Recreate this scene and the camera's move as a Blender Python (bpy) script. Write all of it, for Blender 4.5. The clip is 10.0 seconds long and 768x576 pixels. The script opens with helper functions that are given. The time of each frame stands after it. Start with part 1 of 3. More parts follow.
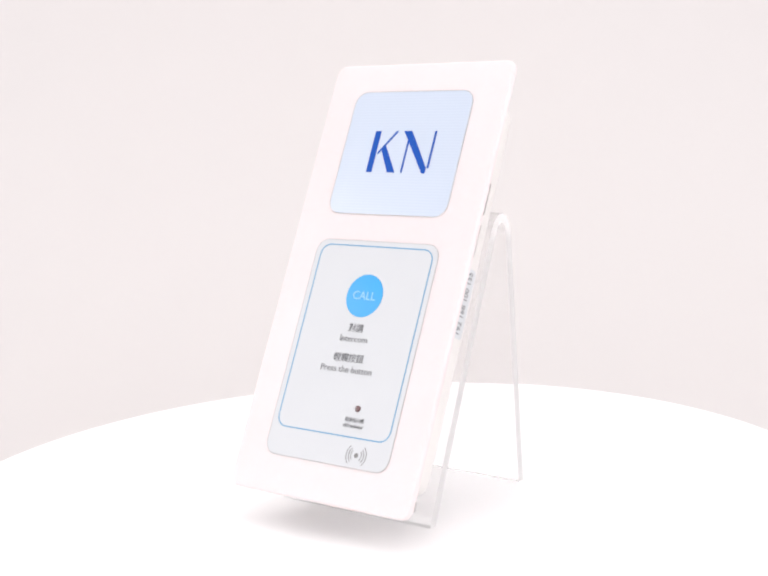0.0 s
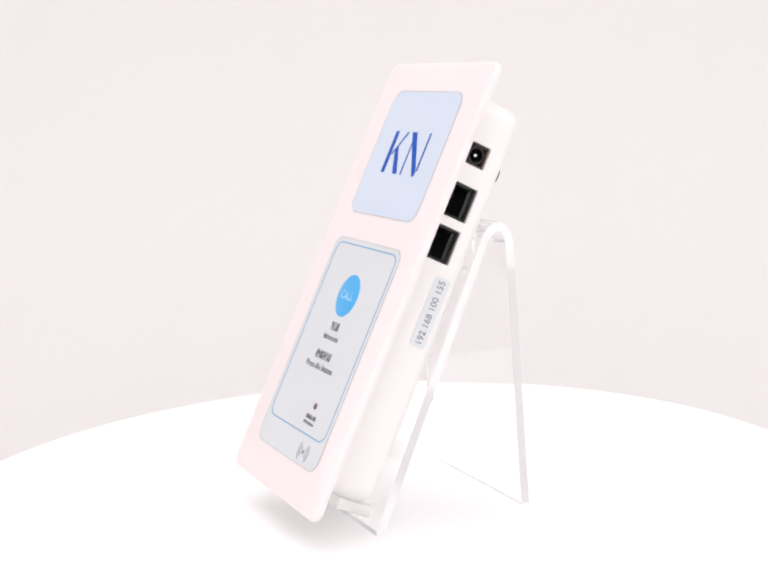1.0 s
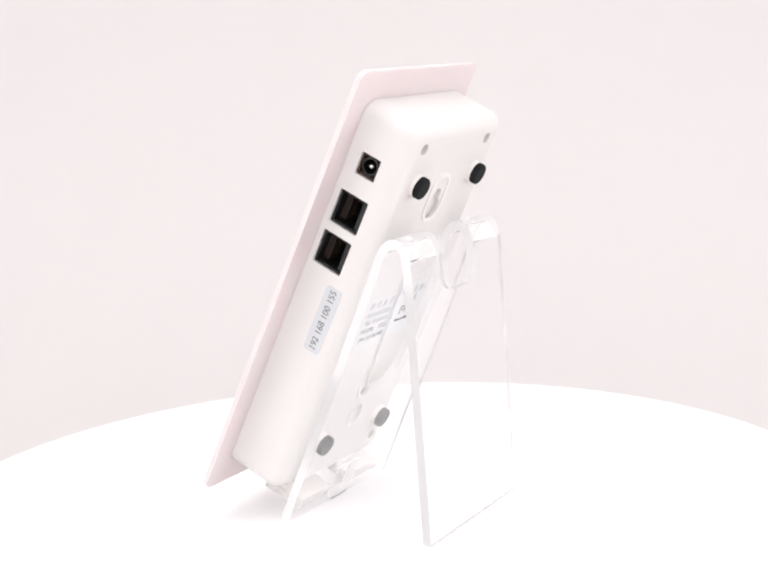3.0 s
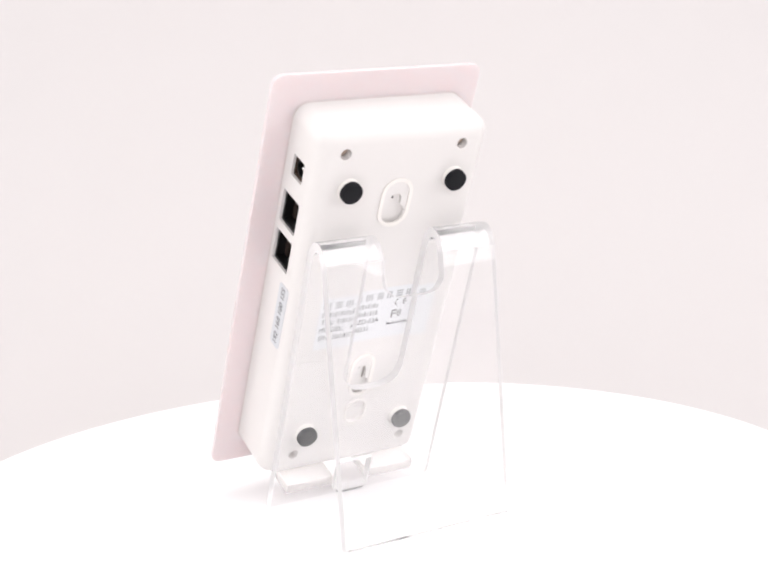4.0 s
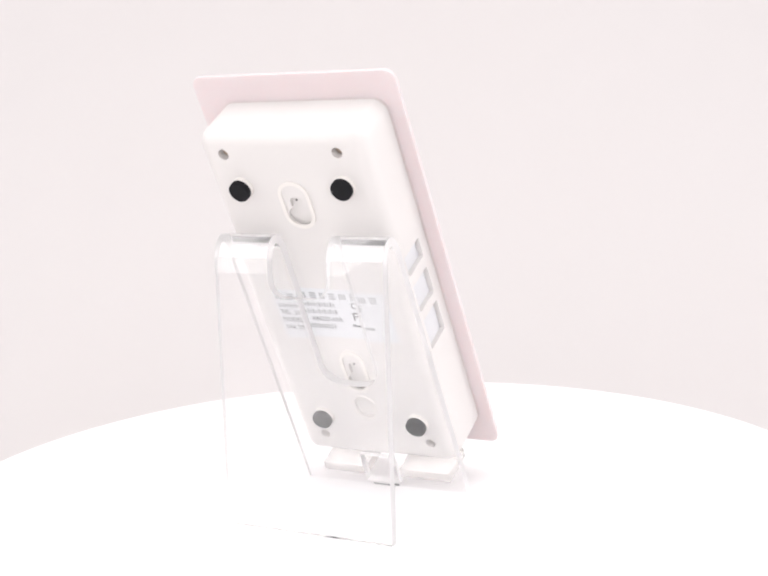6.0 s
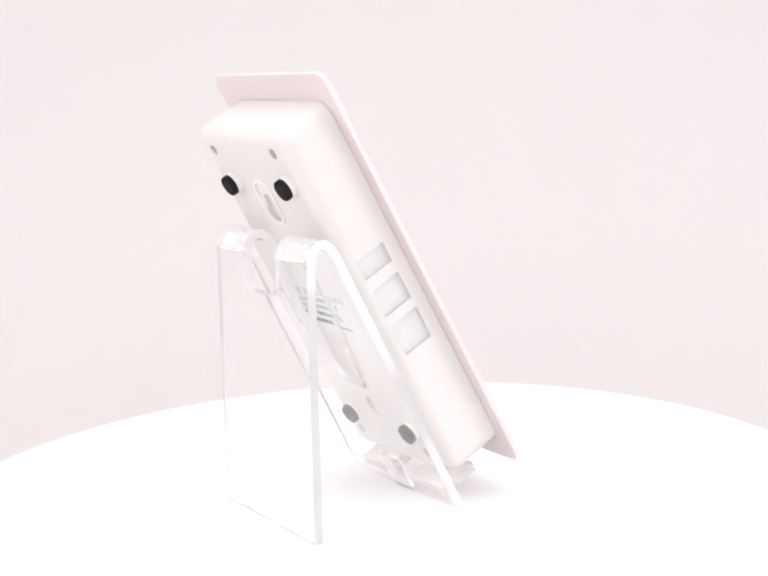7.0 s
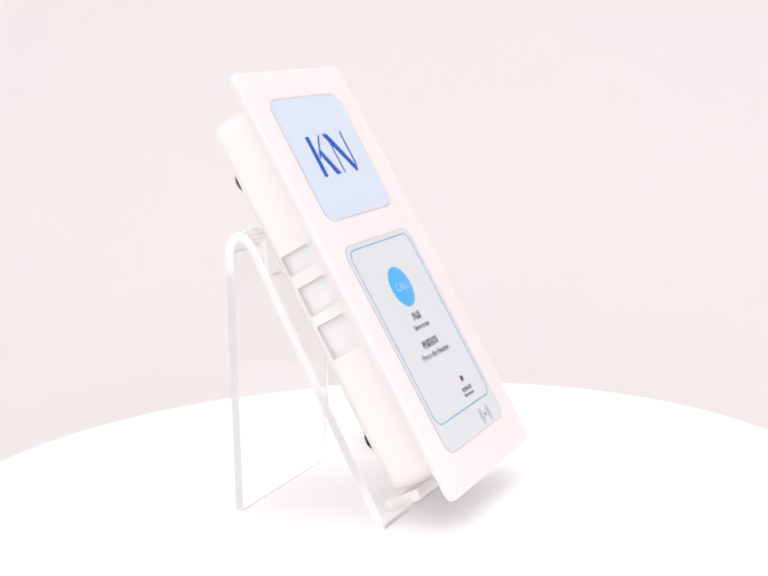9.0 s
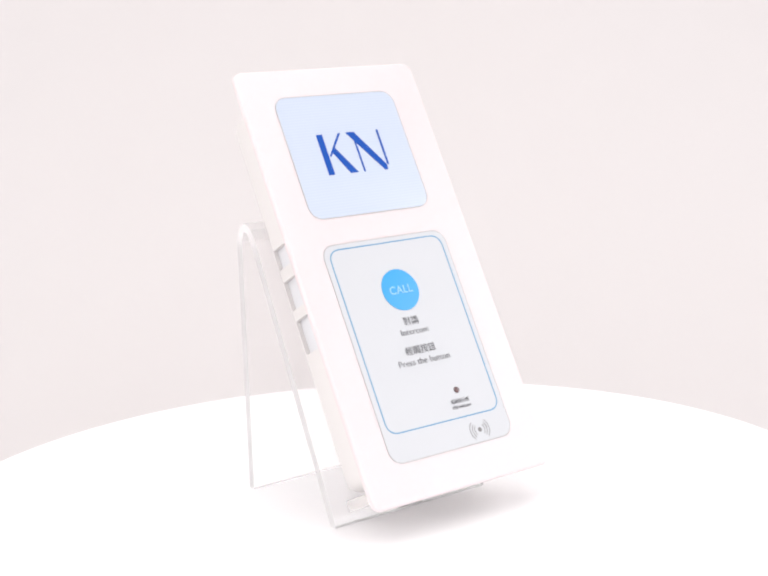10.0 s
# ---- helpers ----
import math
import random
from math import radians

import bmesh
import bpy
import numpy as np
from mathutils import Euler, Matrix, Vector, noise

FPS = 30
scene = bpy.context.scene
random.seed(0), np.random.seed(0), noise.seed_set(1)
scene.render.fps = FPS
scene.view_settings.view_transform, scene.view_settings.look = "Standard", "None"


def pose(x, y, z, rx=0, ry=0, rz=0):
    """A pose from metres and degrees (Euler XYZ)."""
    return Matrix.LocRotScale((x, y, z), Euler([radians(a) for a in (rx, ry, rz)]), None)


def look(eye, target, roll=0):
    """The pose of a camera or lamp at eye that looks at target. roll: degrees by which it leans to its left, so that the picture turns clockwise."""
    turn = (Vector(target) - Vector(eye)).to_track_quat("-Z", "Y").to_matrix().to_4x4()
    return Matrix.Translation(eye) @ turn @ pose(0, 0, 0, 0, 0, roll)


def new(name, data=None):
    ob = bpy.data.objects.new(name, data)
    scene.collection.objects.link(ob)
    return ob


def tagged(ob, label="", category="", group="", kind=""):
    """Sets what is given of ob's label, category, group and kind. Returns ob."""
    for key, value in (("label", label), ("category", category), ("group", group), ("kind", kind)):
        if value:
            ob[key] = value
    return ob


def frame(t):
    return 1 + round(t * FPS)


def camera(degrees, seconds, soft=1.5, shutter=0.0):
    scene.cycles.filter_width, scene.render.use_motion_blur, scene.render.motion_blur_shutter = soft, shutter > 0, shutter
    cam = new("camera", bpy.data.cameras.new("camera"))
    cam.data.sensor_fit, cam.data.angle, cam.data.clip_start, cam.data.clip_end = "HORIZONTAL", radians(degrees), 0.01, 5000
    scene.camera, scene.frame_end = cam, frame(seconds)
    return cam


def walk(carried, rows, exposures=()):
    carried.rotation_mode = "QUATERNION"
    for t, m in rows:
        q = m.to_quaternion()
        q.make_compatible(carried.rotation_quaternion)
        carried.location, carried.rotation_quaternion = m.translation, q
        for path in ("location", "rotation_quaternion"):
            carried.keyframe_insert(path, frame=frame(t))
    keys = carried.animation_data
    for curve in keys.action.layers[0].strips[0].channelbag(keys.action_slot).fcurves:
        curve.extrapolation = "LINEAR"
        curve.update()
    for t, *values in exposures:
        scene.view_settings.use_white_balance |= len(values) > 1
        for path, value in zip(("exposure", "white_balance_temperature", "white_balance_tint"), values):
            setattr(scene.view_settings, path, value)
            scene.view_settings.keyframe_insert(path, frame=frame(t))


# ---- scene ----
# ---- camera: it stands still on a tripod in front of the turntable ----
cam = camera(31.91, 10.0, soft=2.2)
EYE = (0.0, -0.60, 0.2055)
AIM = (0.01338, 0.98452, -0.17475)
STAND_POSE = look(EYE, [e + a for e, a in zip(EYE, AIM)], roll=-2.816)
walk(cam, [(0.0, STAND_POSE), (10.0, STAND_POSE)])

# ---- light: softboxes overhead and at the sides, an added front fill, unseen bounce panels ----
world = bpy.data.worlds.new("studio")
world.use_nodes = True
world.node_tree.nodes["Background"].inputs["Color"].default_value = (1.0, 0.97, 0.96, 1)
world.node_tree.nodes["Background"].inputs["Strength"].default_value = 0.3
scene.world = world
scene.view_settings.exposure = 0.145


def softbox(name, eye, target, size_x, size_y, watts, colour):
    lamp = bpy.data.lights.new(name, "AREA")
    lamp.shape, lamp.size, lamp.size_y = "RECTANGLE", size_x, size_y
    lamp.energy, lamp.color = watts, colour
    ob = new(name, lamp)
    ob.matrix_world = look(eye, target)
    return ob


softbox("softbox_top", (0.0, 0.0, 1.15), (0.0, 0.02, 0.0), 1.7, 1.7, 10.6, (1.0, 0.985, 0.985))
softbox("softbox_side", (-1.3, -0.25, 0.5), (0.0, 0.0, 0.08), 1.2, 1.0, 6.6, (1.0, 0.985, 0.98))
softbox("softbox_side", (1.3, -0.25, 0.5), (0.0, 0.0, 0.08), 1.2, 1.0, 7.4, (0.99, 0.982, 0.995))
# fill added out of view to brighten what faces the camera
softbox("front_fill", (0.0, -1.42, 0.55), (0.0, 0.0, 0.1), 1.9, 1.1, 10.6, (0.975, 0.98, 1.0))


# ---- materials ----
def material(name, colour, rough=0.5, spec=0.5, mottle=0.03, scale=40.0, bump=0.0, bump_scale=800.0, metal=0.0, coat=0.0, trans=0.0, ior=1.5, other=None):
    """Principled surface with two scales of tone and a fine relief."""
    m = bpy.data.materials.new(name)
    m.use_nodes = True
    nt = m.node_tree
    n, l = nt.nodes, nt.links
    p = n["Principled BSDF"]
    p.inputs["Base Color"].default_value = (*colour, 1)
    p.inputs["Roughness"].default_value = rough
    p.inputs["Metallic"].default_value = metal
    p.inputs["Specular IOR Level"].default_value = spec
    p.inputs["Coat Weight"].default_value = coat
    p.inputs["Coat Roughness"].default_value = 0.08
    p.inputs["Transmission Weight"].default_value = trans
    p.inputs["IOR"].default_value = ior
    coord = n.new("ShaderNodeTexCoord")
    if mottle > 0:
        big = n.new("ShaderNodeTexNoise")
        big.inputs["Scale"].default_value, big.inputs["Detail"].default_value = scale, 5.0
        l.new(coord.outputs["Object"], big.inputs["Vector"])
        mix = n.new("ShaderNodeMix")
        mix.data_type = "RGBA"
        mix.inputs["A"].default_value = (*[c * (1 - mottle) for c in colour], 1)
        mix.inputs["B"].default_value = (*(other or [min(1.0, c * (1 + mottle)) for c in colour]), 1)
        l.new(big.outputs["Fac"], mix.inputs["Factor"])
        l.new(mix.outputs["Result"], p.inputs["Base Color"])
    if bump > 0:
        fine = n.new("ShaderNodeTexNoise")
        fine.inputs["Scale"].default_value, fine.inputs["Detail"].default_value = bump_scale, 3.0
        l.new(coord.outputs["Object"], fine.inputs["Vector"])
        b = n.new("ShaderNodeBump")
        b.inputs["Strength"].default_value, b.inputs["Distance"].default_value = bump, 0.0003
        l.new(fine.outputs["Fac"], b.inputs["Height"])
        l.new(b.outputs["Normal"], p.inputs["Normal"])
    return m


BACKDROP = material("backdrop_paper", (0.660, 0.628, 0.623), rough=0.9, spec=0.1, mottle=0.012, scale=2.2, other=(0.656, 0.631, 0.632), bump=0.1, bump_scale=300)
BOUNCE = material("bounce_fabric", (0.82, 0.81, 0.81), rough=0.95, spec=0.1, mottle=0.02, scale=3.0, bump=0.2, bump_scale=500)
DISC = material("turntable_laminate", (0.91, 0.895, 0.90), rough=0.45, spec=0.35, mottle=0.01, scale=12, bump=0.03, bump_scale=900)
FACE = material("face_plastic", (0.700, 0.630, 0.638), rough=0.32, spec=0.45, mottle=0.008, scale=25, bump=0.03, bump_scale=1500)
SHELL = material("shell_plastic", (0.716, 0.690, 0.677), rough=0.42, spec=0.45, mottle=0.015, scale=30, bump=0.08, bump_scale=2500)
RIM = material("moulded_rim_plastic", (0.80, 0.765, 0.735), rough=0.4, spec=0.45, mottle=0.012, scale=60, bump=0.05, bump_scale=2500)
MEMBRANE = material("membrane_film", (0.545, 0.557, 0.580), rough=0.35, spec=0.4, mottle=0.01, scale=50, bump=0.04, bump_scale=2500)
FILM_EDGE = material("film_edge", (0.40, 0.385, 0.38), rough=0.5, mottle=0.02)
JOINT = material("joint_shade", (0.66, 0.60, 0.585), rough=0.6, mottle=0.03)
BLUE_LINE = material("blue_print", (0.10, 0.285, 0.475), rough=0.4, mottle=0.03, scale=200)
CYAN = material("cyan_button_print", (0.04, 0.325, 0.66), rough=0.35, mottle=0.02, scale=90)
LOGO_BLUE = material("royal_blue_print", (0.008, 0.07, 0.36), rough=0.6, spec=0.2, mottle=0.05, scale=150)
WHITE_INK = material("pale_ink", (0.30, 0.56, 0.76), rough=0.45, mottle=0.02)
GREY_INK = material("grey_ink", (0.17, 0.17, 0.18), rough=0.5, mottle=0.06, scale=300)
ICON_INK = material("icon_ink", (0.20, 0.195, 0.195), rough=0.5, mottle=0.05, scale=300)
PALE_INK = material("pale_grey_ink", (0.40, 0.40, 0.41), rough=0.5, mottle=0.08, scale=900)
LED_RED = material("led_lens", (0.10, 0.04, 0.042), rough=0.2, mottle=0.1, scale=400, coat=0.5)
STICKER = material("sticker_paper", (0.72, 0.725, 0.74), rough=0.5, spec=0.4, mottle=0.012, scale=70, bump=0.05, bump_scale=3000)
SIDE_STICKER = material("side_sticker_film", (0.60, 0.615, 0.64), rough=0.35, spec=0.4, mottle=0.015, scale=80)
RUBBER = material("black_rubber", (0.010, 0.010, 0.012), rough=0.8, spec=0.2, mottle=0.15, scale=300, bump=0.3, bump_scale=3500)
BLACK = material("black_socket_plastic", (0.008, 0.008, 0.008), rough=0.32, spec=0.45, mottle=0.2, scale=200)
JACK_BROWN = material("socket_lining", (0.045, 0.024, 0.015), rough=0.4, spec=0.4, mottle=0.15, scale=250)
BROWN = material("socket_tongue", (0.020, 0.012, 0.009), rough=0.5, spec=0.25, mottle=0.25, scale=300)
GOLD = material("gold_contact", (0.34, 0.25, 0.14), rough=0.4, metal=1.0, mottle=0.05)
STEEL = material("steel_pin", (0.75, 0.74, 0.72), rough=0.22, metal=1.0, mottle=0.03)
HOLE = material("screw_recess", (0.42, 0.33, 0.27), rough=0.6, mottle=0.08, scale=300)
# dark tone standing in for the shade inside the lower keyhole
SHADE = material("keyhole_shade", (0.25, 0.22, 0.195), rough=0.7, mottle=0.1, scale=400)
BLANK = material("blanking_plate", (0.69, 0.69, 0.71), rough=0.5, spec=0.4, mottle=0.03, scale=120, bump=0.06, bump_scale=2500)
ACRYLIC = material("clear_acrylic", (0.995, 0.99, 0.99), rough=0.0, spec=0.5, mottle=0.0, trans=0.97, ior=1.42)
ACRYLIC_EDGE = material("sawn_acrylic_edge", (0.88, 0.862, 0.862), rough=0.3, spec=0.5, mottle=0.02, scale=160, trans=0.38, ior=1.42, bump=0.05, bump_scale=900)
ACRYLIC_BEND = material("heat_bent_acrylic", (0.96, 0.95, 0.95), rough=0.03, spec=0.5, mottle=0.01, scale=150, trans=0.80, ior=1.07, coat=0.5)
ACRYLIC_LEDGE = material("hazy_acrylic", (0.95, 0.925, 0.91), rough=0.1, spec=0.5, mottle=0.02, scale=150, trans=0.68, ior=1.15, coat=0.4)


def display_film():
    """Pale blue printed window with fine level lines."""
    m = material("display_film", (0.55, 0.66, 0.86), rough=0.22, spec=0.45, mottle=0.0, coat=0.5)
    n, l = m.node_tree.nodes, m.node_tree.links
    coord = n.new("ShaderNodeTexCoord")
    wave = n.new("ShaderNodeTexWave")
    wave.wave_type, wave.bands_direction = "BANDS", "Z"
    wave.inputs["Scale"].default_value = 230.0
    wave.inputs["Distortion"].default_value = 0.4
    wave.inputs["Detail"].default_value = 1.0
    cloud = n.new("ShaderNodeTexNoise")
    cloud.inputs["Scale"].default_value = 18.0
    lines = n.new("ShaderNodeMix")
    lines.data_type = "RGBA"
    lines.inputs["A"].default_value = (0.500, 0.560, 0.668, 1)
    lines.inputs["B"].default_value = (0.530, 0.588, 0.685, 1)
    tone = n.new("ShaderNodeMix")
    tone.data_type, tone.blend_type = "RGBA", "MULTIPLY"
    tone.inputs["B"].default_value = (0.965, 0.975, 0.99, 1)
    l.new(coord.outputs["Object"], wave.inputs["Vector"])
    l.new(coord.outputs["Object"], cloud.inputs["Vector"])
    l.new(wave.outputs["Fac"], lines.inputs["Factor"])
    l.new(lines.outputs["Result"], tone.inputs["A"])
    l.new(cloud.outputs["Fac"], tone.inputs["Factor"])
    l.new(tone.outputs["Result"], n["Principled BSDF"].inputs["Base Color"])
    return m


DISPLAY = display_film()
# the front plate lets some light seep through
skin = FACE.node_tree.nodes["Principled BSDF"]
skin.inputs["Subsurface Weight"].default_value = 0.5
skin.inputs["Subsurface Radius"].default_value = (1.0, 0.78, 0.74)
skin.inputs["Subsurface Scale"].default_value = 0.004


# ---- mesh helpers ----
def part(name, bm, mat, parent=None, label="", smooth=True):
    """Links a bmesh as one mesh object, under a thing or a part."""
    bmesh.ops.recalc_face_normals(bm, faces=bm.faces)
    me = bpy.data.meshes.new(name)
    bm.to_mesh(me)
    bm.free()
    me.materials.append(mat)
    if smooth:
        for f in me.polygons:
            f.use_smooth = True
        me.set_sharp_from_angle(angle=radians(32))
    ob = new(name, me)
    ob.parent = parent
    if label:
        ob["label"] = label
    return ob


def rounded(x0, x1, y0, y1, r, steps=6):
    """Outline of a rounded rectangle, counter-clockwise."""
    pts = []
    for cx, cy, a0 in ((x1 - r, y1 - r, 0), (x0 + r, y1 - r, 90), (x0 + r, y0 + r, 180), (x1 - r, y0 + r, 270)):
        for i in range(steps + 1):
            a = radians(a0 + 90 * i / steps)
            pts.append((cx + r * math.cos(a), cy + r * math.sin(a)))
    return pts


def circle(cx, cy, r, steps=40):
    return [(cx + r * math.cos(2 * math.pi * i / steps), cy + r * math.sin(2 * math.pi * i / steps)) for i in range(steps)]


def slab(bm, outline, z0, z1, m=Matrix(), edge=0.0):
    """A flat piece with this outline from z0 to z1, its upper edge eased by edge."""
    cx = sum(p[0] for p in outline) / len(outline)
    cy = sum(p[1] for p in outline) / len(outline)
    w = max(p[0] for p in outline) - cx
    h = max(p[1] for p in outline) - cy
    rings = [(z0, 0.0)]
    if edge > 0:
        for i in range(4):
            a = math.pi / 2 * i / 3
            rings.append((z1 - edge + edge * math.sin(a), edge * (1 - math.cos(a))))
    else:
        rings.append((z1, 0.0))
    rows = []
    for z, inset in rings:
        kx, ky = 1 - inset / w, 1 - inset / h
        rows.append([bm.verts.new(m @ Vector((cx + (x - cx) * kx, cy + (y - cy) * ky, z))) for x, y in outline])
    n = len(outline)
    for a, b in zip(rows, rows[1:]):
        for i in range(n):
            bm.faces.new((a[i], a[(i + 1) % n], b[(i + 1) % n], b[i]))
    bm.faces.new(rows[-1])
    bm.faces.new(rows[0][::-1])


def band(bm, outer, inner, z0, z1, m=Matrix()):
    """A closed frame between two outlines with the same number of points."""
    n = len(outer)
    rings = [[bm.verts.new(m @ Vector((x, y, z))) for x, y in o] for o, z in ((outer, z0), (outer, z1), (inner, z1), (inner, z0))]
    for k in range(4):
        a, b = rings[k], rings[(k + 1) % 4]
        for i in range(n):
            bm.faces.new((a[i], a[(i + 1) % n], b[(i + 1) % n], b[i]))


def box(bm, lo, hi, m=Matrix(), bevel=0.0, segments=2):
    made = bmesh.ops.create_cube(bm, size=1.0)
    mid = [(a + b) / 2 for a, b in zip(lo, hi)]
    bmesh.ops.scale(bm, vec=[b - a for a, b in zip(lo, hi)], verts=made["verts"])
    bmesh.ops.translate(bm, vec=mid, verts=made["verts"])
    if bevel > 0:
        edges = list({e for v in made["verts"] for e in v.link_edges})
        out = bmesh.ops.bevel(bm, geom=edges, offset=bevel, segments=segments, affect="EDGES", profile=0.5)
        verts = list({v for f in out["faces"] for v in f.verts})
        seen, stack = set(verts), list(verts)
        while stack:
            for e in stack.pop().link_edges:
                for v in e.verts:
                    if v not in seen:
                        seen.add(v)
                        stack.append(v)
        verts = list(seen)
    else:
        verts = made["verts"]
    bmesh.ops.transform(bm, matrix=m, verts=verts)


def lettering(text, size, m, squeeze=1.0, align="CENTER", depth=0.00008, bold=0.0):
    """Text in the built-in font as a bmesh, laid on the plane m."""
    cu = bpy.data.curves.new("lettering", "FONT")
    cu.body, cu.size, cu.align_x, cu.align_y = text, size, align, "CENTER"
    cu.extrude, cu.resolution_u, cu.offset = depth, 3, bold
    tmp = new("lettering", cu)
    me = bpy.data.meshes.new_from_object(tmp.evaluated_get(bpy.context.evaluated_depsgraph_get()))
    bm = bmesh.new()
    bm.from_mesh(me)
    bpy.data.objects.remove(tmp)
    bpy.data.curves.remove(cu)
    bpy.data.meshes.remove(me)
    bm.transform(m @ Matrix.Diagonal((squeeze, 1, 1, 1)))
    return bm


def carved(bm, cutters):
    """Cuts the closed pieces in the list out of bm and returns the rest."""
    def temp(b):
        me = bpy.data.meshes.new("temp")
        bmesh.ops.recalc_face_normals(b, faces=b.faces)
        b.to_mesh(me)
        b.free()
        return new("temp", me)
    base = temp(bm)
    tools = [temp(c) for c in cutters]
    for tool in tools:
        mod = base.modifiers.new("cut", "BOOLEAN")
        mod.operation, mod.solver, mod.object = "DIFFERENCE", "EXACT", tool
    me = bpy.data.meshes.new_from_object(base.evaluated_get(bpy.context.evaluated_depsgraph_get()))
    out = bmesh.new()
    out.from_mesh(me)
    bpy.data.meshes.remove(me)
    for ob in (base, *tools):
        old = ob.data
        bpy.data.objects.remove(ob)
        bpy.data.meshes.remove(old)
    return out


def cutter(make):
    bm = bmesh.new()
    make(bm)
    return bm


# ---- the paper sweep, closed in by added white panels ----
def sweep_backdrop():
    """Paper sweep: table level, a wide curve, then the upright back."""
    prof = [(-1.72, -0.16), (0.45, -0.16)]
    for i in range(1, 17):
        a = radians(90 * i / 16)
        prof.append((0.45 + 0.5 * math.sin(a), 0.34 - 0.5 * math.cos(a)))
    prof.append((0.95, 1.7))
    bm = bmesh.new()
    rows = [[bm.verts.new((x, y, z)) for y, z in prof] for x in (-1.62, 1.62)]
    low = [[bm.verts.new((x, y + (0.004 if z > 0.3 else 0.0), z - 0.004)) for y, z in prof] for x in (-1.62, 1.62)]
    for i in range(len(prof) - 1):
        bm.faces.new((rows[0][i], rows[1][i], rows[1][i + 1], rows[0][i + 1]))
        bm.faces.new((low[0][i], low[0][i + 1], low[1][i + 1], low[1][i]))
    ob = part("backdrop", bm, BACKDROP)
    tagged(ob, "seamless matt white paper sweep behind the turntable", "backdrop", kind="structure")


def bounce_panel(name, lo, hi, label, category):
    bm = bmesh.new()
    box(bm, lo, hi)
    tagged(part(name, bm, BOUNCE, smooth=False), label, category, kind="structure")


sweep_backdrop()
# sides, front and roof stay out of view; they only bounce light
bounce_panel("wall_west", (-1.65, -1.72, -0.2), (-1.625, 0.98, 1.7), "unseen plain white fabric side panel, added to bounce light", "wall")
bounce_panel("wall_east", (1.625, -1.72, -0.2), (1.65, 0.98, 1.7), "unseen plain white fabric side panel, added to bounce light", "wall")
bounce_panel("wall_south", (-1.65, -1.75, -0.2), (1.65, -1.725, 1.7), "unseen plain white fabric front panel, added to bounce light", "wall")
bounce_panel("ceiling", (-1.65, -1.75, 1.705), (1.65, 0.98, 1.73), "unseen plain white fabric roof panel, added to bounce light", "ceiling")


# ---- turntable ----
def turntable():
    top = new("turntable")
    tagged(top, "round glossy white display turntable, slowly turning", "turntable")
    bm = bmesh.new()
    slab(bm, circle(0, 0, 0.2205, 160), -0.024, 0.0, edge=0.0025)
    part("disc", bm, DISC, top)
    bm = bmesh.new()
    slab(bm, circle(0, 0, 0.15, 96), -0.158, -0.024)
    part("base", bm, DISC, top)
    top.matrix_world = pose(0, 0, -0.158)
    for ob in top.children:
        ob.data.transform(Matrix.Translation((0, 0, 0.158)))
    return top


TURNTABLE = turntable()

# ---- the intercom: u across, v up its face, depth behind its face ----
TILT = 27.45
FACE_AT = Vector((0.01151, -0.01145, 0.10205))
BASE = Vector((-0.0015, 0.0, -0.0962))
FRAME_M = Matrix.Translation(FACE_AT) @ pose(0, 0, 0, -TILT) @ Matrix.Translation(BASE)
OFF = Matrix.Translation(-BASE)
MM = 0.001
SLOPE = 0.0120
BACK_Y = 0.0298

# planes on which prints and stickers lie: local x right, y up, z out of the surface
ON_FACE = OFF @ Matrix(((1, 0, 0, 0), (0, 0, -1, 0), (0, 1, 0, 0), (0, 0, 0, 1)))
ON_RIGHT = OFF @ Matrix.Translation((0.0364, 0, 0)) @ Matrix(((0, 0, 1, 0), (0, -1, 0, 0), (1, 0, 0, 0), (0, 0, 0, 1)))
ON_LEFT = OFF @ Matrix.Translation((-0.0445, 0, 0)) @ Matrix(((0, 0, -1, 0), (0, 1, 0, 0), (1, 0, 0, 0), (0, 0, 0, 1)))
ON_BACK = OFF @ Matrix.Translation((0, BACK_Y, 0)) @ pose(0, 0, 0, math.degrees(math.atan(SLOPE))) @ Matrix(((-1, 0, 0, 0), (0, 0, 1, 0), (0, 1, 0, 0), (0, 0, 0, 1)))


def mm(*values):
    return [v * MM for v in values]


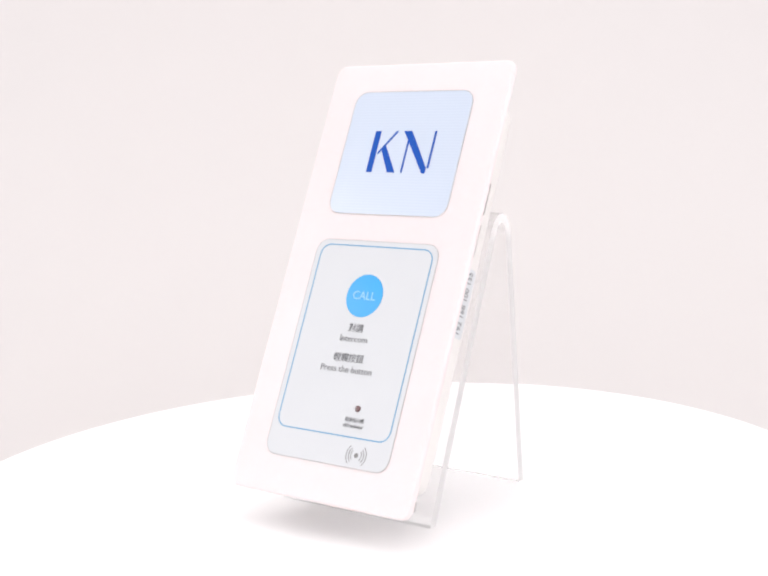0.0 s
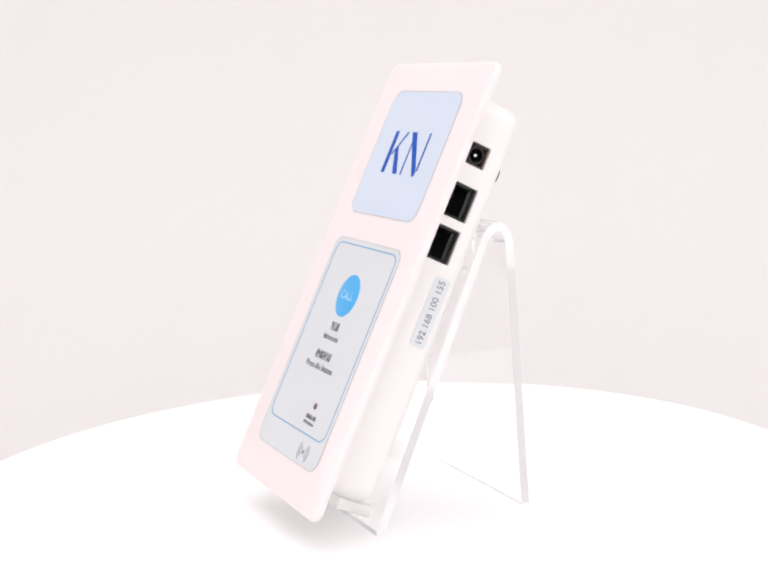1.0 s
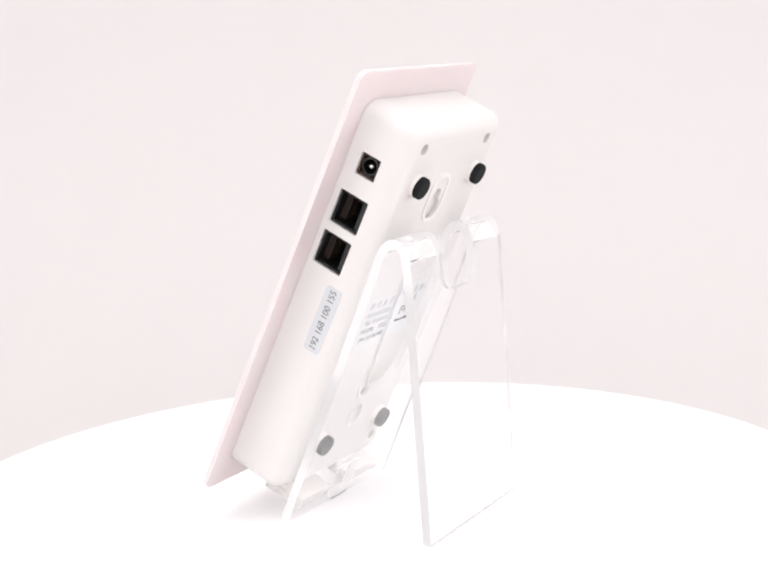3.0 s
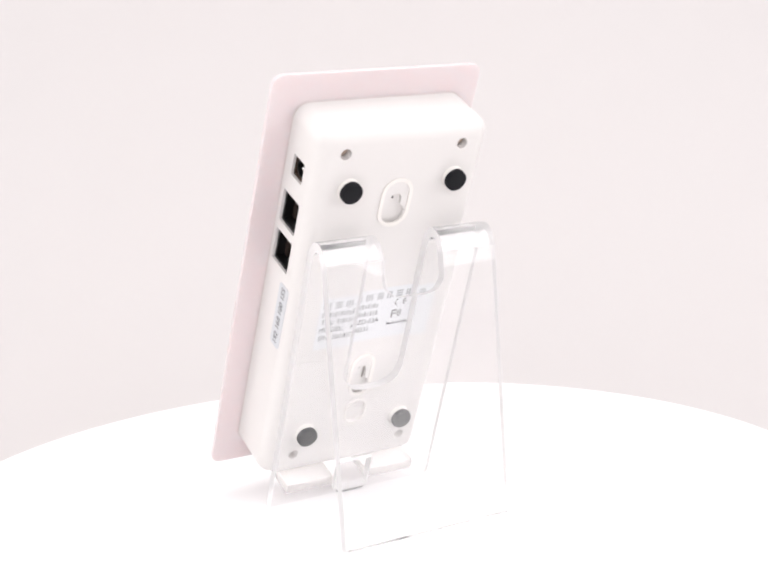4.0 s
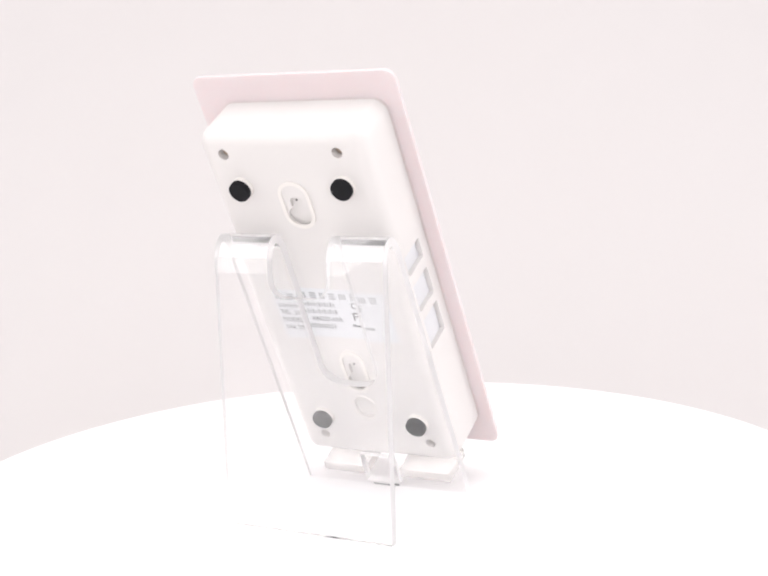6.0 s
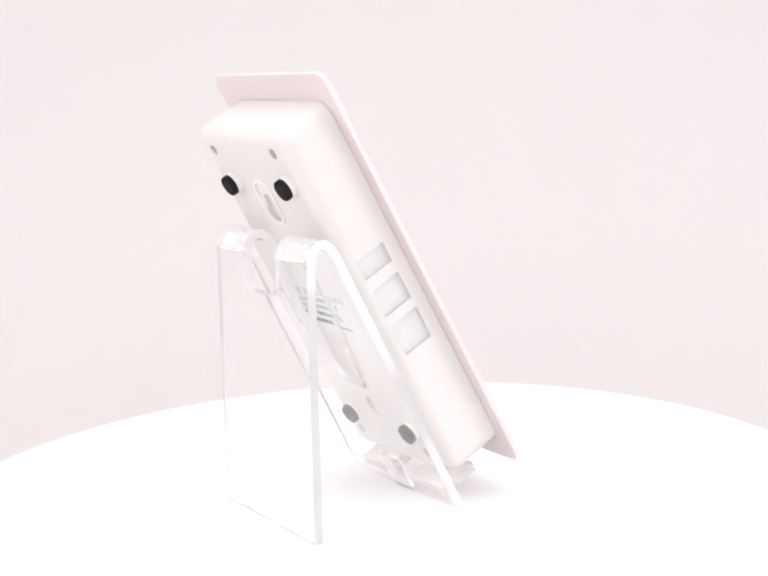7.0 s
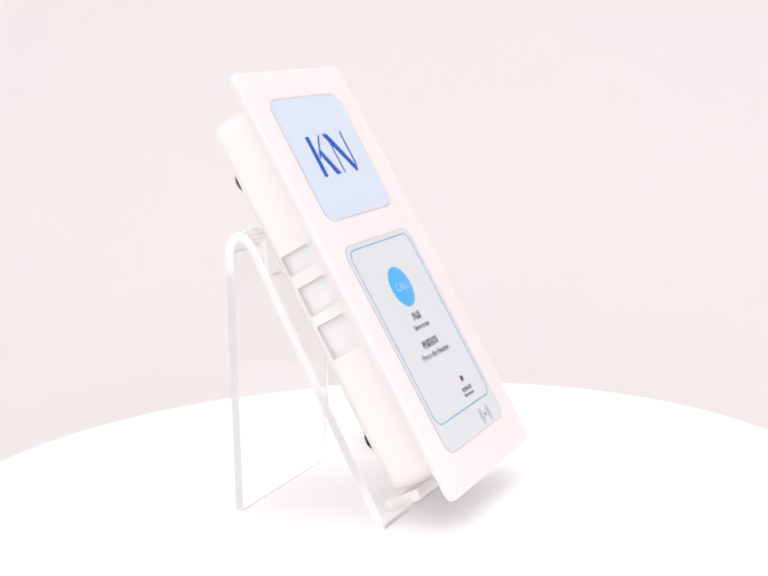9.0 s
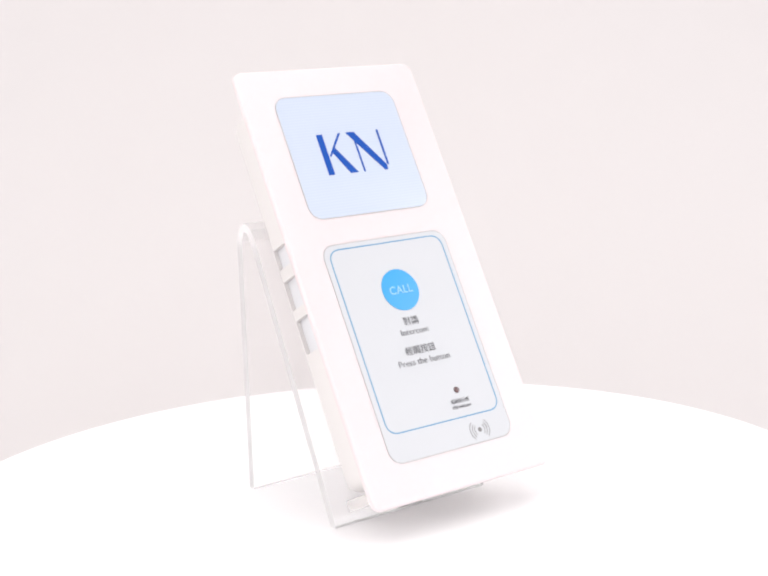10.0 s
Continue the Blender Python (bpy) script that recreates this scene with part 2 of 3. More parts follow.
def intercom():
    top = new("intercom")
    tagged(top, "white plastic wall intercom leaning on a clear stand", "intercom")

    # face plate, its front edge softly rounded
    bm = bmesh.new()
    slab(bm, rounded(*mm(-51.5, 48.0, -96.2, 108.7, 5.0)), -0.0026, 0.0, ON_FACE, edge=0.0011)
    part("faceplate", bm, FACE, top, "smooth white plastic front plate")

    # rear shell: a wedge, deeper towards its foot, with rounded edges
    x0, x1, z0, z1 = mm(-44.5, 36.4, -84.2, 96.0)
    bm = bmesh.new()
    corner = {}
    for x in (x0, x1):
        for z in (z0, z1):
            corner[x, z, 0] = bm.verts.new((x, 0.0022, z))
            corner[x, z, 1] = bm.verts.new((x, BACK_Y - SLOPE * z, z))
    quad = lambda *k: bm.faces.new([corner[i] for i in k])
    quad((x0, z0, 1), (x1, z0, 1), (x1, z1, 1), (x0, z1, 1))
    quad((x0, z0, 0), (x0, z1, 0), (x1, z1, 0), (x1, z0, 0))
    for a, b in (((x0, z0), (x1, z0)), ((x1, z0), (x1, z1)), ((x1, z1), (x0, z1)), ((x0, z1), (x0, z0))):
        quad((*a, 0), (*b, 0), (*b, 1), (*a, 1))
    bmesh.ops.recalc_face_normals(bm, faces=bm.faces)
    upright = [e for e in bm.edges if (e.verts[0].co.y < 0.01) != (e.verts[1].co.y < 0.01)]
    rear = [e for e in bm.edges if min(v.co.y for v in e.verts) > 0.01]
    bmesh.ops.bevel(bm, geom=upright + rear, offset=0.0068, segments=7, affect="EDGES", profile=0.5)
    bm.transform(OFF)
    cuts = []
    right_holes = ((66.6, 76.4, 9.0, 18.6), (42.7, 57.9, 5.9, 20.2), (23.3, 38.6, 5.5, 20.0))
    for v0, v1, d0, d1 in right_holes:
        cuts.append(cutter(lambda b: slab(b, rounded(*mm(v0, v1, -d1, -d0, 0.7), 3), -0.016, 0.004, ON_RIGHT)))
    left_holes = ((20.9, 30.6), (1.4, 15.2), (-19.5, -3.4))
    for v0, v1 in left_holes:
        cuts.append(cutter(lambda b: slab(b, rounded(*mm(v0, v1, 9.3, 24.6, 0.5), 2), -0.0028, 0.004, ON_LEFT)))
    screws = ((-24.4, 85.8), (31.0, 86.2), (33.0, -71.4), (-22.6, -71.2))
    for x, y in screws:
        cuts.append(cutter(lambda b: slab(b, circle(*mm(x, y, 2.5), 24), -0.004, 0.004, ON_BACK)))
    keys = ((3.7, 54.6, 5.6, 61.8, 2.9), (5.0, -36.6, 4.7, -28.5, 2.6))
    for x, y, r, y2, r2 in keys:
        cuts.append(cutter(lambda b: slab(b, circle(*mm(x, y, r), 32), -0.0018, 0.004, ON_BACK)))
        cuts.append(cutter(lambda b: slab(b, rounded(*mm(x - r2, x + r2, y, y2 + r2, r2 * 0.98)), -0.0017, 0.0041, ON_BACK)))
    cuts.append(cutter(lambda b: slab(b, rounded(*mm(0.3, 9.9, -57.2, -45.2, 4.6)), -0.0013, 0.004, ON_BACK)))
    shell = part("shell", carved(bm, cuts), SHELL, top, "matt white plastic rear shell with rounded edges")

    # strip over the seam of shell and plate, tinted for the shade there
    bm = bmesh.new()
    band(bm, rounded(*mm(-44.75, 36.65, -84.45, 96.25, 6.2)), rounded(*mm(-44.2, 36.1, -83.9, 95.7, 5.6)), -0.0032, -0.0025, ON_FACE)
    part("seam", bm, JOINT, shell, "thin grey strip tinted as the shade in the joint", smooth=False)

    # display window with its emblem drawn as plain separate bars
    bm = bmesh.new()
    slab(bm, rounded(*mm(-35.3, 30.6, 34.5, 94.4, 6.2)), -0.0004, 0.00012, ON_FACE)
    show = part("display", bm, DISPLAY, top, "pale blue glossy display window")
    bm = bmesh.new()
    band(bm, rounded(*mm(-35.5, 30.8, 34.3, 94.6, 6.4)), rounded(*mm(-35.25, 30.55, 34.55, 94.35, 6.15)), -0.0003, 0.00016, ON_FACE)
    part("display_edge", bm, FILM_EDGE, show)
    strokes = (
        ((-18.4, 54.7), (-15.1, 54.7), (-15.1, 74.9), (-18.4, 74.9)),
        ((-14.7, 64.0), (-13.9, 63.5), (-5.0, 74.9), (-6.4, 74.9)),
        ((-13.0, 66.3), (-10.9, 68.3), (-2.0, 54.7), (-6.3, 54.7)),
        ((1.1, 54.7), (2.0, 54.7), (2.0, 70.2), (1.1, 71.6)),
        ((-2.2, 74.9), (2.3, 74.9), (14.7, 57.2), (14.7, 54.5), (13.0, 54.5)),
        ((15.1, 57.0), (16.1, 57.0), (16.1, 74.9), (15.1, 74.9)),
    )
    for k, s in enumerate(strokes):
        bm = bmesh.new()
        slab(bm, [mm(u - 0.6, v) for u, v in s], 0.0001, 0.00022 + 0.00002 * k, ON_FACE)
        part("emblem_bar", bm, LOGO_BLUE, show, smooth=False)

    # membrane keypad
    bm = bmesh.new()
    slab(bm, rounded(*mm(-35.8, 32.1, -79.1, 21.6, 6.0)), -0.0004, 0.00012, ON_FACE)
    film = part("membrane", bm, MEMBRANE, top, "pale grey printed touch membrane")
    bm = bmesh.new()
    band(bm, rounded(*mm(-36.0, 32.3, -79.3, 21.8, 6.2)), rounded(*mm(-35.75, 32.05, -79.05, 21.55, 5.95)), -0.0003, 0.00016, ON_FACE)
    part("membrane_edge", bm, FILM_EDGE, film)
    bm = bmesh.new()
    band(bm, rounded(*mm(-33.2, 29.7, -66.6, 19.5, 5.4)), rounded(*mm(-32.65, 29.15, -66.05, 18.95, 4.85)), 0.0, 0.0002, ON_FACE)
    part("border_line", bm, BLUE_LINE, film, "thin light blue outline")
    bm = bmesh.new()
    slab(bm, circle(*mm(-2.0, -3.7, 9.9), 64), 0.0, 0.00035, ON_FACE, edge=0.0002)
    button = part("call_button", bm, CYAN, film, "round sky-blue touch button")

    def printed(name, text, u, v, size, mat, parent, squeeze=1.0, plane=ON_FACE, lift=0.0003, bold=0.0):
        return part(name, lettering(text, size * MM, plane @ Matrix.Translation((u * MM, v * MM, lift)), squeeze, bold=bold * MM), mat, parent, smooth=False)

    printed("button_text", "CALL", -2.0, -3.9, 5.4, WHITE_INK, button, 1.0, lift=0.0005)
    printed("print_text", "對講", -2.2, -18.9, 4.3, GREY_INK, film, 1.0, lift=0.0003, bold=-0.03)
    printed("print_text", "Intercom", -2.0, -23.7, 4.2, GREY_INK, film, 1.0, lift=0.0003, bold=-0.035)
    printed("print_text", "輕觸按鈕", -2.2, -32.5, 4.3, GREY_INK, film, 0.98, lift=0.0003, bold=-0.03)
    printed("print_text", "Press the button", -2.0, -37.6, 4.2, GREY_INK, film, 1.02, lift=0.0003, bold=-0.035)
    printed("print_text", "電源指示燈", 9.3, -59.0, 2.2, GREY_INK, film, 0.95, lift=0.0003, bold=-0.015)
    printed("print_text", "LED Indicator", 9.3, -61.6, 2.1, GREY_INK, film, 0.9, lift=0.0003)
    bm = bmesh.new()
    slab(bm, circle(*mm(9.5, -53.8, 1.5), 24), -0.0002, 0.0006, ON_FACE, edge=0.0005)
    part("indicator_led", bm, LED_RED, film, "small dark red indicator lens")
    bm = bmesh.new()
    slab(bm, circle(*mm(14.6, -73.6, 1.05), 24), 0.0, 0.00022, ON_FACE)
    part("icon_dot", bm, ICON_INK, film)
    for side in (0, 180):
        for r, spread in ((2.8, 44), (4.0, 46), (5.3, 46)):
            bm = bmesh.new()
            arc = []
            for sign, rr in ((1, r + 0.16), (-1, r - 0.16)):
                for i in range(13):
                    a = radians(side + sign * spread * (2 * i / 12 - 1))
                    arc.append(mm(14.6 + rr * math.cos(a), -73.6 + rr * math.sin(a)))
            slab(bm, arc, 0.0, 0.00022, ON_FACE)
            part("icon_wave", bm, ICON_INK, film, smooth=False)

    # sockets in the side
    v0, v1, d0, d1 = right_holes[0]
    bm = bmesh.new()
    hollow = lambda b, x0, x1, y0, y1, wall, z0, z1, floor: (
        band(b, rounded(*mm(x0, x1, y0, y1, 0.6), 3), rounded(*mm(x0 + wall, x1 - wall, y0 + wall, y1 - wall, 0.3), 3), z0, z1, ON_RIGHT),
        box(b, mm(x0 + 0.2, y0 + 0.2, floor - 0.6), mm(x1 - 0.2, y1 - 0.2, floor), ON_RIGHT))
    hollow(bm, v0 + 0.1, v1 - 0.1, -d1 + 0.1, -d0 - 0.1, 0.9, -0.013, -0.0012, -12.0)
    jack = part("power_socket", bm, JACK_BROWN, top, "dark brown round-pin power socket", smooth=False)
    cx, cy = (v0 + v1) / 2, -(d0 + d1) / 2
    bm = bmesh.new()
    band(bm, circle(*mm(cx, cy, 3.9), 32), circle(*mm(cx, cy, 3.1), 32), -0.011, -0.0018, ON_RIGHT)
    part("socket_ring", bm, BLACK, jack)
    bm = bmesh.new()
    slab(bm, circle(*mm(cx, cy, 0.95), 20), -0.012, -0.0022, ON_RIGHT, edge=0.0006)
    part("socket_pin", bm, STEEL, jack, "bright steel centre pin")
    for v0, v1, d0, d1 in right_holes[1:]:
        bm = bmesh.new()
        hollow(bm, v0 + 0.1, v1 - 0.1, -d1 + 0.1, -d0 - 0.1, 1.1, -0.0145, -0.0012, -14.0)
        port = part("network_port", bm, BLACK, top, "black eight-contact network socket", smooth=False)
        bm = bmesh.new()
        box(bm, mm(v0 + 1.4, -d1 + 1.2, -13.5), mm(v1 - 1.4, -d1 + 3.2, -2.0), ON_RIGHT, bevel=0.0003)
        part("port_step", bm, BLACK, port, smooth=False)
        bm = bmesh.new()
        box(bm, mm(v0 + 1.6, -d0 - 4.6, -13.5), mm(v1 - 1.6, -d0 - 1.4, -5.0), ON_RIGHT, bevel=0.0003)
        part("port_tongue", bm, BROWN, port, "dark brown contact carrier", smooth=False)
        for i in range(8):
            x = (v0 + v1) / 2 + (i - 3.5) * 1.02
            bm = bmesh.new()
            box(bm, mm(x - 0.17, -d0 - 5.0, -12.5), mm(x + 0.17, -d0 - 4.7, -9.0), ON_RIGHT)
            part("contact", bm, GOLD, port, smooth=False)

    # numbered sticker on the same side
    bm = bmesh.new()
    slab(bm, rounded(*mm(-13.7, 17.8, -24.4, -16.4, 1.6)), -0.0002, 0.00015, ON_RIGHT)
    tag = part("side_sticker", bm, SIDE_STICKER, top, "pale blue-grey sticker with printed numerals")
    printed("sticker_text", "192 168 100 155", 2.05, -20.6, 4.5, GREY_INK, tag, 0.95, ON_RIGHT, 0.0002)

    # blanked openings in the other side
    for v0, v1 in left_holes:
        bm = bmesh.new()
        box(bm, mm(v0 - 0.3, 9.0, -3.1), mm(v1 + 0.3, 24.9, -2.3), ON_LEFT)
        part("blanking_plate", bm, BLANK, top, "pale grey plate set into an opening", smooth=False)

    # rubber feet, screw recesses and keyhole rims on the back
    for x, y in ((-20.4, 69.4), (29.8, 70.4), (-19.1, -59.0), (30.0, -58.8)):
        high = 0.0045
        bm = bmesh.new()
        slab(bm, circle(*mm(x, y, 4.8), 40), high - 0.0026, high, ON_BACK, edge=0.0007)
        rubber = part("rubber_foot", bm, RUBBER, top, "round black rubber foot on a pale pad")
        bm = bmesh.new()
        slab(bm, circle(*mm(x, y, 5.1), 40), -0.0004, high - 0.0026, ON_BACK, edge=0.0004)
        part("foot_pad", bm, RIM, rubber, "pale round moulded pad")
    for x, y in screws:
        bm = bmesh.new()
        slab(bm, circle(*mm(x, y, 2.4), 24), -0.0046, -0.0032, ON_BACK, edge=0.0006)
        part("screw", bm, HOLE, top, "sunken brownish screw")
    for (x, y, r, y2, r2), (half, low, high) in zip(keys, ((7.5, 48.9, 72.3), (6.3, -42.2, -19.2))):
        bm = bmesh.new()
        band(bm, rounded(*mm(x - half, x + half, low, high, half * 0.97), 8), rounded(*mm(x - half + 1.6, x + half - 1.6, low + 1.6, high - 1.6, (half - 1.6) * 0.97), 8), -0.0003, 0.0006, ON_BACK)
        if low < 0:
            arc = []
            for sign, rr in ((1, 4.65), (-1, 3.7)):
                for i in range(13):
                    a = radians(270 + sign * 62 * (2 * i / 12 - 1))
                    arc.append(mm(x + rr * math.cos(a), y + (rr if sign > 0 else rr * 0.93) * math.sin(a)))
        rim = part("keyhole_rim", bm, RIM, top, "raised rim round a wall-mounting keyhole")
        bm = bmesh.new()
        slab(bm, circle(*mm(x - 0.6, y2 + 0.4, 0.5), 16), -0.0019, -0.0016, ON_BACK)
        part("keyhole_dark", bm, RUBBER, rim)
        if low < 0:
            # crescent and slit: shade of the recess laid in as dark slabs
            bm = bmesh.new()
            slab(bm, arc, -0.0019, -0.0015, ON_BACK)
            part("keyhole_dark", bm, SHADE, rim)
            bm = bmesh.new()
            slab(bm, rounded(*mm(x + 1.5, x + 2.5, -34.0, -28.0, 0.4), 2), -0.0019, -0.0015, ON_BACK)
            part("keyhole_dark", bm, SHADE, rim)

    bm = bmesh.new()
    band(bm, rounded(*mm(-0.6, 10.8, -58.1, -44.3, 5.4), 8), rounded(*mm(0.3, 9.9, -57.2, -45.2, 4.6), 8), -0.0003, 0.0004, ON_BACK)
    part("recess_rim", bm, RIM, top, "low rim round an oval recess")

    # rating sticker
    bm = bmesh.new()
    slab(bm, rounded(*mm(-23.4, 33.6, -11.0, 16.2, 0.6), 2), -0.0002, 0.00015, ON_BACK)
    plate = part("rating_sticker", bm, STICKER, top, "white rating sticker with small grey print")

    def bar(x0, x1, y0, y1):
        b = bmesh.new()
        slab(b, [mm(x0, y0), mm(x1, y0), mm(x1, y1), mm(x0, y1)], 0.0001, 0.00022, ON_BACK)
        part("print_bar", b, PALE_INK, plate, smooth=False)

    # the top line: ten signs, each three plain bars
    for i in range(10):
        x = -22.3 + i * 5.35
        for k in (0.0, 1.25, 2.5):
            if i % 2:
                bar(x + 0.2, x + 3.4, 10.8 + k, 11.5 + k)
            else:
                bar(x + k, x + k + 0.7, 10.8, 14.0)
    for y, x0, x1 in ((7.6, -22.0, 6.0), (3.6, -14.6, 6.3)):
        x, k = x0, 0
        while x < x1:
            w = (0.9, 0.6, 1.1, 0.7)[k % 4]
            bar(x, x + w, y - 1.2, y + 1.2 - 0.4 * (k % 2))
            x, k = x + w + 0.6, k + 1
    for text, x, y in (("TEL:", -21.9, 3.6), ("MODEL:", -22.4, -0.6), ("KNZD-63A", -7.6, -0.6), ("S/N:", -22.0, -4.9), ("201807000331", -15.6, -4.9)):
        part("sticker_text", lettering(text, 3.5 * MM, ON_BACK @ Matrix.Translation((x * MM, y * MM, 0.0002)), 0.92, "LEFT", bold=-0.02 * MM), GREY_INK, plate, smooth=False)
    # certification marks as plain arcs and bars
    def mark(outline):
        b = bmesh.new()
        slab(b, outline, 0.0001, 0.00022, ON_BACK)
        part("mark", b, ICON_INK, plate, smooth=False)

    for x, y, outer, inner, spread in ((16.6, 7.6, 1.95, 1.45, 72), (20.6, 7.6, 1.95, 1.45, 72), (19.0, 1.6, 2.15, 1.6, 75), (19.3, 1.6, 1.15, 0.7, 75)):
        arc = []
        for sign, rr in ((1, outer), (-1, inner)):
            for i in range(13):
                a = radians(180 + sign * spread * (2 * i / 12 - 1))
                arc.append(mm(x + rr * math.cos(a), y + rr * math.sin(a)))
        mark(arc)
    for x0, x1, y0, y1 in ((19.1, 20.6, 7.35, 7.85), (13.9, 14.6, -0.5, 3.7), (14.6, 16.8, 3.05, 3.7), (14.6, 16.3, 1.35, 1.95)):
        mark([mm(x0, y0), mm(x1, y0), mm(x1, y1), mm(x0, y1)])
    printed("sticker_text", "Made in China", 18.2, -3.6, 2.1, GREY_INK, plate, 0.98, ON_BACK, 0.0002, bold=0.03)

    top.matrix_world = FRAME_M
    return top


INTERCOM = intercom()


# ---- the clear stand: one bent acrylic sheet and a ledge in two halves ----
def stand():
    top = new("display_stand")
    tagged(top, "clear bent acrylic easel stand with a notched top", "display stand")
    thick = 0.0040
    lean = math.atan((0.0402 + 0.0185) / 0.1257)
    up = Vector((0, math.sin(lean), math.cos(lean)))
    foot, crest = Vector((0, -0.0185, 0.0)), Vector((0, 0.0402, 0.1257))
    # profile of the outer side: up the leaning plate, round the bend, down the back leg
    rise = (crest - foot).length
    stations = [0.0, 0.0022, 0.0185]
    plate_s = lambda v: (v + 0.0938)
    notch_low = plate_s(-0.0328)
    r_front, r_back = 0.010, 0.008
    stations += [notch_low + r_front * (1 - math.cos(radians(a))) for a in (0, 18, 36, 54, 72, 90)]
    stations += [0.085, 0.11, rise - 0.004]
    prof = [foot + up * s for s in stations]
    tags = ["plate"] * len(stations)
    # bend
    leg_foot = Vector((0, 0.0505, 0.0))
    start = prof[-1]
    leg_top = Vector((0, 0.0466, 0.1200))
    for i in range(1, 8):
        k = i / 8
        mid = Vector((0, 0.0442, 0.1305))
        prof.append(start * (1 - k) ** 2 + mid * 2 * k * (1 - k) + leg_top * k ** 2)
        tags.append("bend")
    prof.append(leg_top)
    tags.append("leg")
    leg_len = (leg_foot - leg_top).length
    down = (leg_foot - leg_top).normalized()
    for a in (90, 72, 54, 36, 18, 0):
        prof.append(leg_top + down * (0.0165 - r_back * (1 - math.cos(radians(a)))))
        tags.append("leg")
    for s in (0.045, 0.08, leg_len):
        prof.append(leg_top + down * s)
        tags.append("leg")
    # columns across the sheet
    left, right, mid_x, half = -0.0363, 0.0463, 0.0049, 0.0145
    hole_half = 0.0085
    n_low = 3
    nb = len(stations)
    first_back = nb + 7 + 1
    bm = bmesh.new()

    def notch_half(i):
        """Half width of the notch at profile row i, or 0."""
        if i < n_low:
            return 0.0
        if i < n_low + 6:
            d = stations[i] - notch_low
            return half - r_front + math.sqrt(max(0.0, r_front ** 2 - (r_front - d) ** 2))
        if i < first_back:
            return half
        k = i - first_back
        if k < 6:
            d = r_back * (1 - math.cos(radians((90, 72, 54, 36, 18, 0)[k])))
            return half - r_back + math.sqrt(max(0.0, r_back ** 2 - (r_back - d) ** 2))
        return 0.0

    def column(i, key):
        h = notch_half(i)
        if key == "a":
            return left - (0.0018 * (1 - prof[i].z / crest.z) if i < nb else 0.0)
        if key == "d":
            return right
        if h == 0.0:
            h = hole_half if i < n_low else (half - r_front if i < nb else half - r_back)
        return mid_x - h if key == "b" else mid_x + h

    normals = []
    for i in range(len(prof)):
        a, b = prof[max(0, i - 1)], prof[min(len(prof) - 1, i + 1)]
        d = (b - a).normalized()
        normals.append(Vector((0, d.z, -d.y)))
    grid = {}
    for i, p in enumerate(prof):
        for key in "abcd":
            for side in (0, 1):
                q = p - normals[i] * thick * side
                if i in (0, len(prof) - 1):
                    q.z = 0.0004
                grid[i, key, side] = bm.verts.new((column(i, key), q.y, q.z))
    solid = {}
    for i in range(len(prof) - 1):
        in_notch = n_low <= i < first_back + 5
        in_hole = i == 1
        for ca, cb in ("ab", "bc", "cd"):
            solid[i, ca] = not (ca == "b" and (in_notch or in_hole))
    for (i, ca), full in solid.items():
        if not full:
            continue
        cb = chr(ord(ca) + 1)
        g = lambda row, col, side: grid[row, col, side]
        bm.faces.new((g(i, ca, 0), g(i, cb, 0), g(i + 1, cb, 0), g(i + 1, ca, 0)))
        bm.faces.new((g(i, ca, 1), g(i + 1, ca, 1), g(i + 1, cb, 1), g(i, cb, 1)))
        for row, other in ((i, i - 1), (i + 1, i + 1)):
            if not solid.get((other, ca), False):
                bm.faces.new((g(row, ca, 0), g(row, cb, 0), g(row, cb, 1), g(row, ca, 1)))
        for col, other in ((ca, chr(ord(ca) - 1)), (cb, cb)):
            if not solid.get((i, other), False):
                bm.faces.new((g(i, col, 0), g(i + 1, col, 0), g(i + 1, col, 1), g(i, col, 1)))
    loose = [v for v in bm.verts if not v.link_faces]
    bmesh.ops.delete(bm, geom=loose, context="VERTS")
    # slot 0 polished faces, 1 sawn edges, 2 the bend
    row_of = {v: key[0] for key, v in grid.items() if v.is_valid}
    side_of = {v: key[2] for key, v in grid.items() if v.is_valid}
    for f in bm.faces:
        if len({side_of[v] for v in f.verts}) == 2 and (max(v.co.z for v in f.verts) > 0.002 or f.calc_center_median().y < 0.03):
            f.material_index = 1
        elif all(nb <= row_of[v] <= first_back - 1 for v in f.verts):
            f.material_index = 2
    sheet = part("bent_sheet", bm, ACRYLIC, top, "clear acrylic sheet bent over at the top")
    sheet.data.materials.append(ACRYLIC_EDGE)
    sheet.data.materials.append(ACRYLIC_BEND)
    sheet.visible_shadow = False
    # ledge under the shell, standing square to the leaning plate
    m = Matrix.Translation(foot + up * 0.0100) @ pose(0, 0, 0, -math.degrees(lean))
    for x0, x1 in ((-0.0295, mid_x - hole_half), (mid_x + hole_half, 0.0373)):
        bm = bmesh.new()
        box(bm, (x0, -0.0215, -0.0060), (x1, -0.0043, -0.0010), m, bevel=0.0004)
        ledge = part("ledge", bm, ACRYLIC_LEDGE, top, "clear acrylic supporting ledge")
        ledge.visible_shadow = False
    # added strip that draws the shaded lower edge of the cut-out
    bm = bmesh.new()
    box(bm, (mid_x - 0.0070, -0.0014, -0.0104), (mid_x + 0.0060, -0.0004, -0.0096), m)
    part("dark_edge_strip", bm, ICON_INK, top, "thin grey-brown strip added for the shaded lower edge of the cut-out", smooth=False)
    base = Matrix.Translation((0.0049, 0.0155, 0.0))
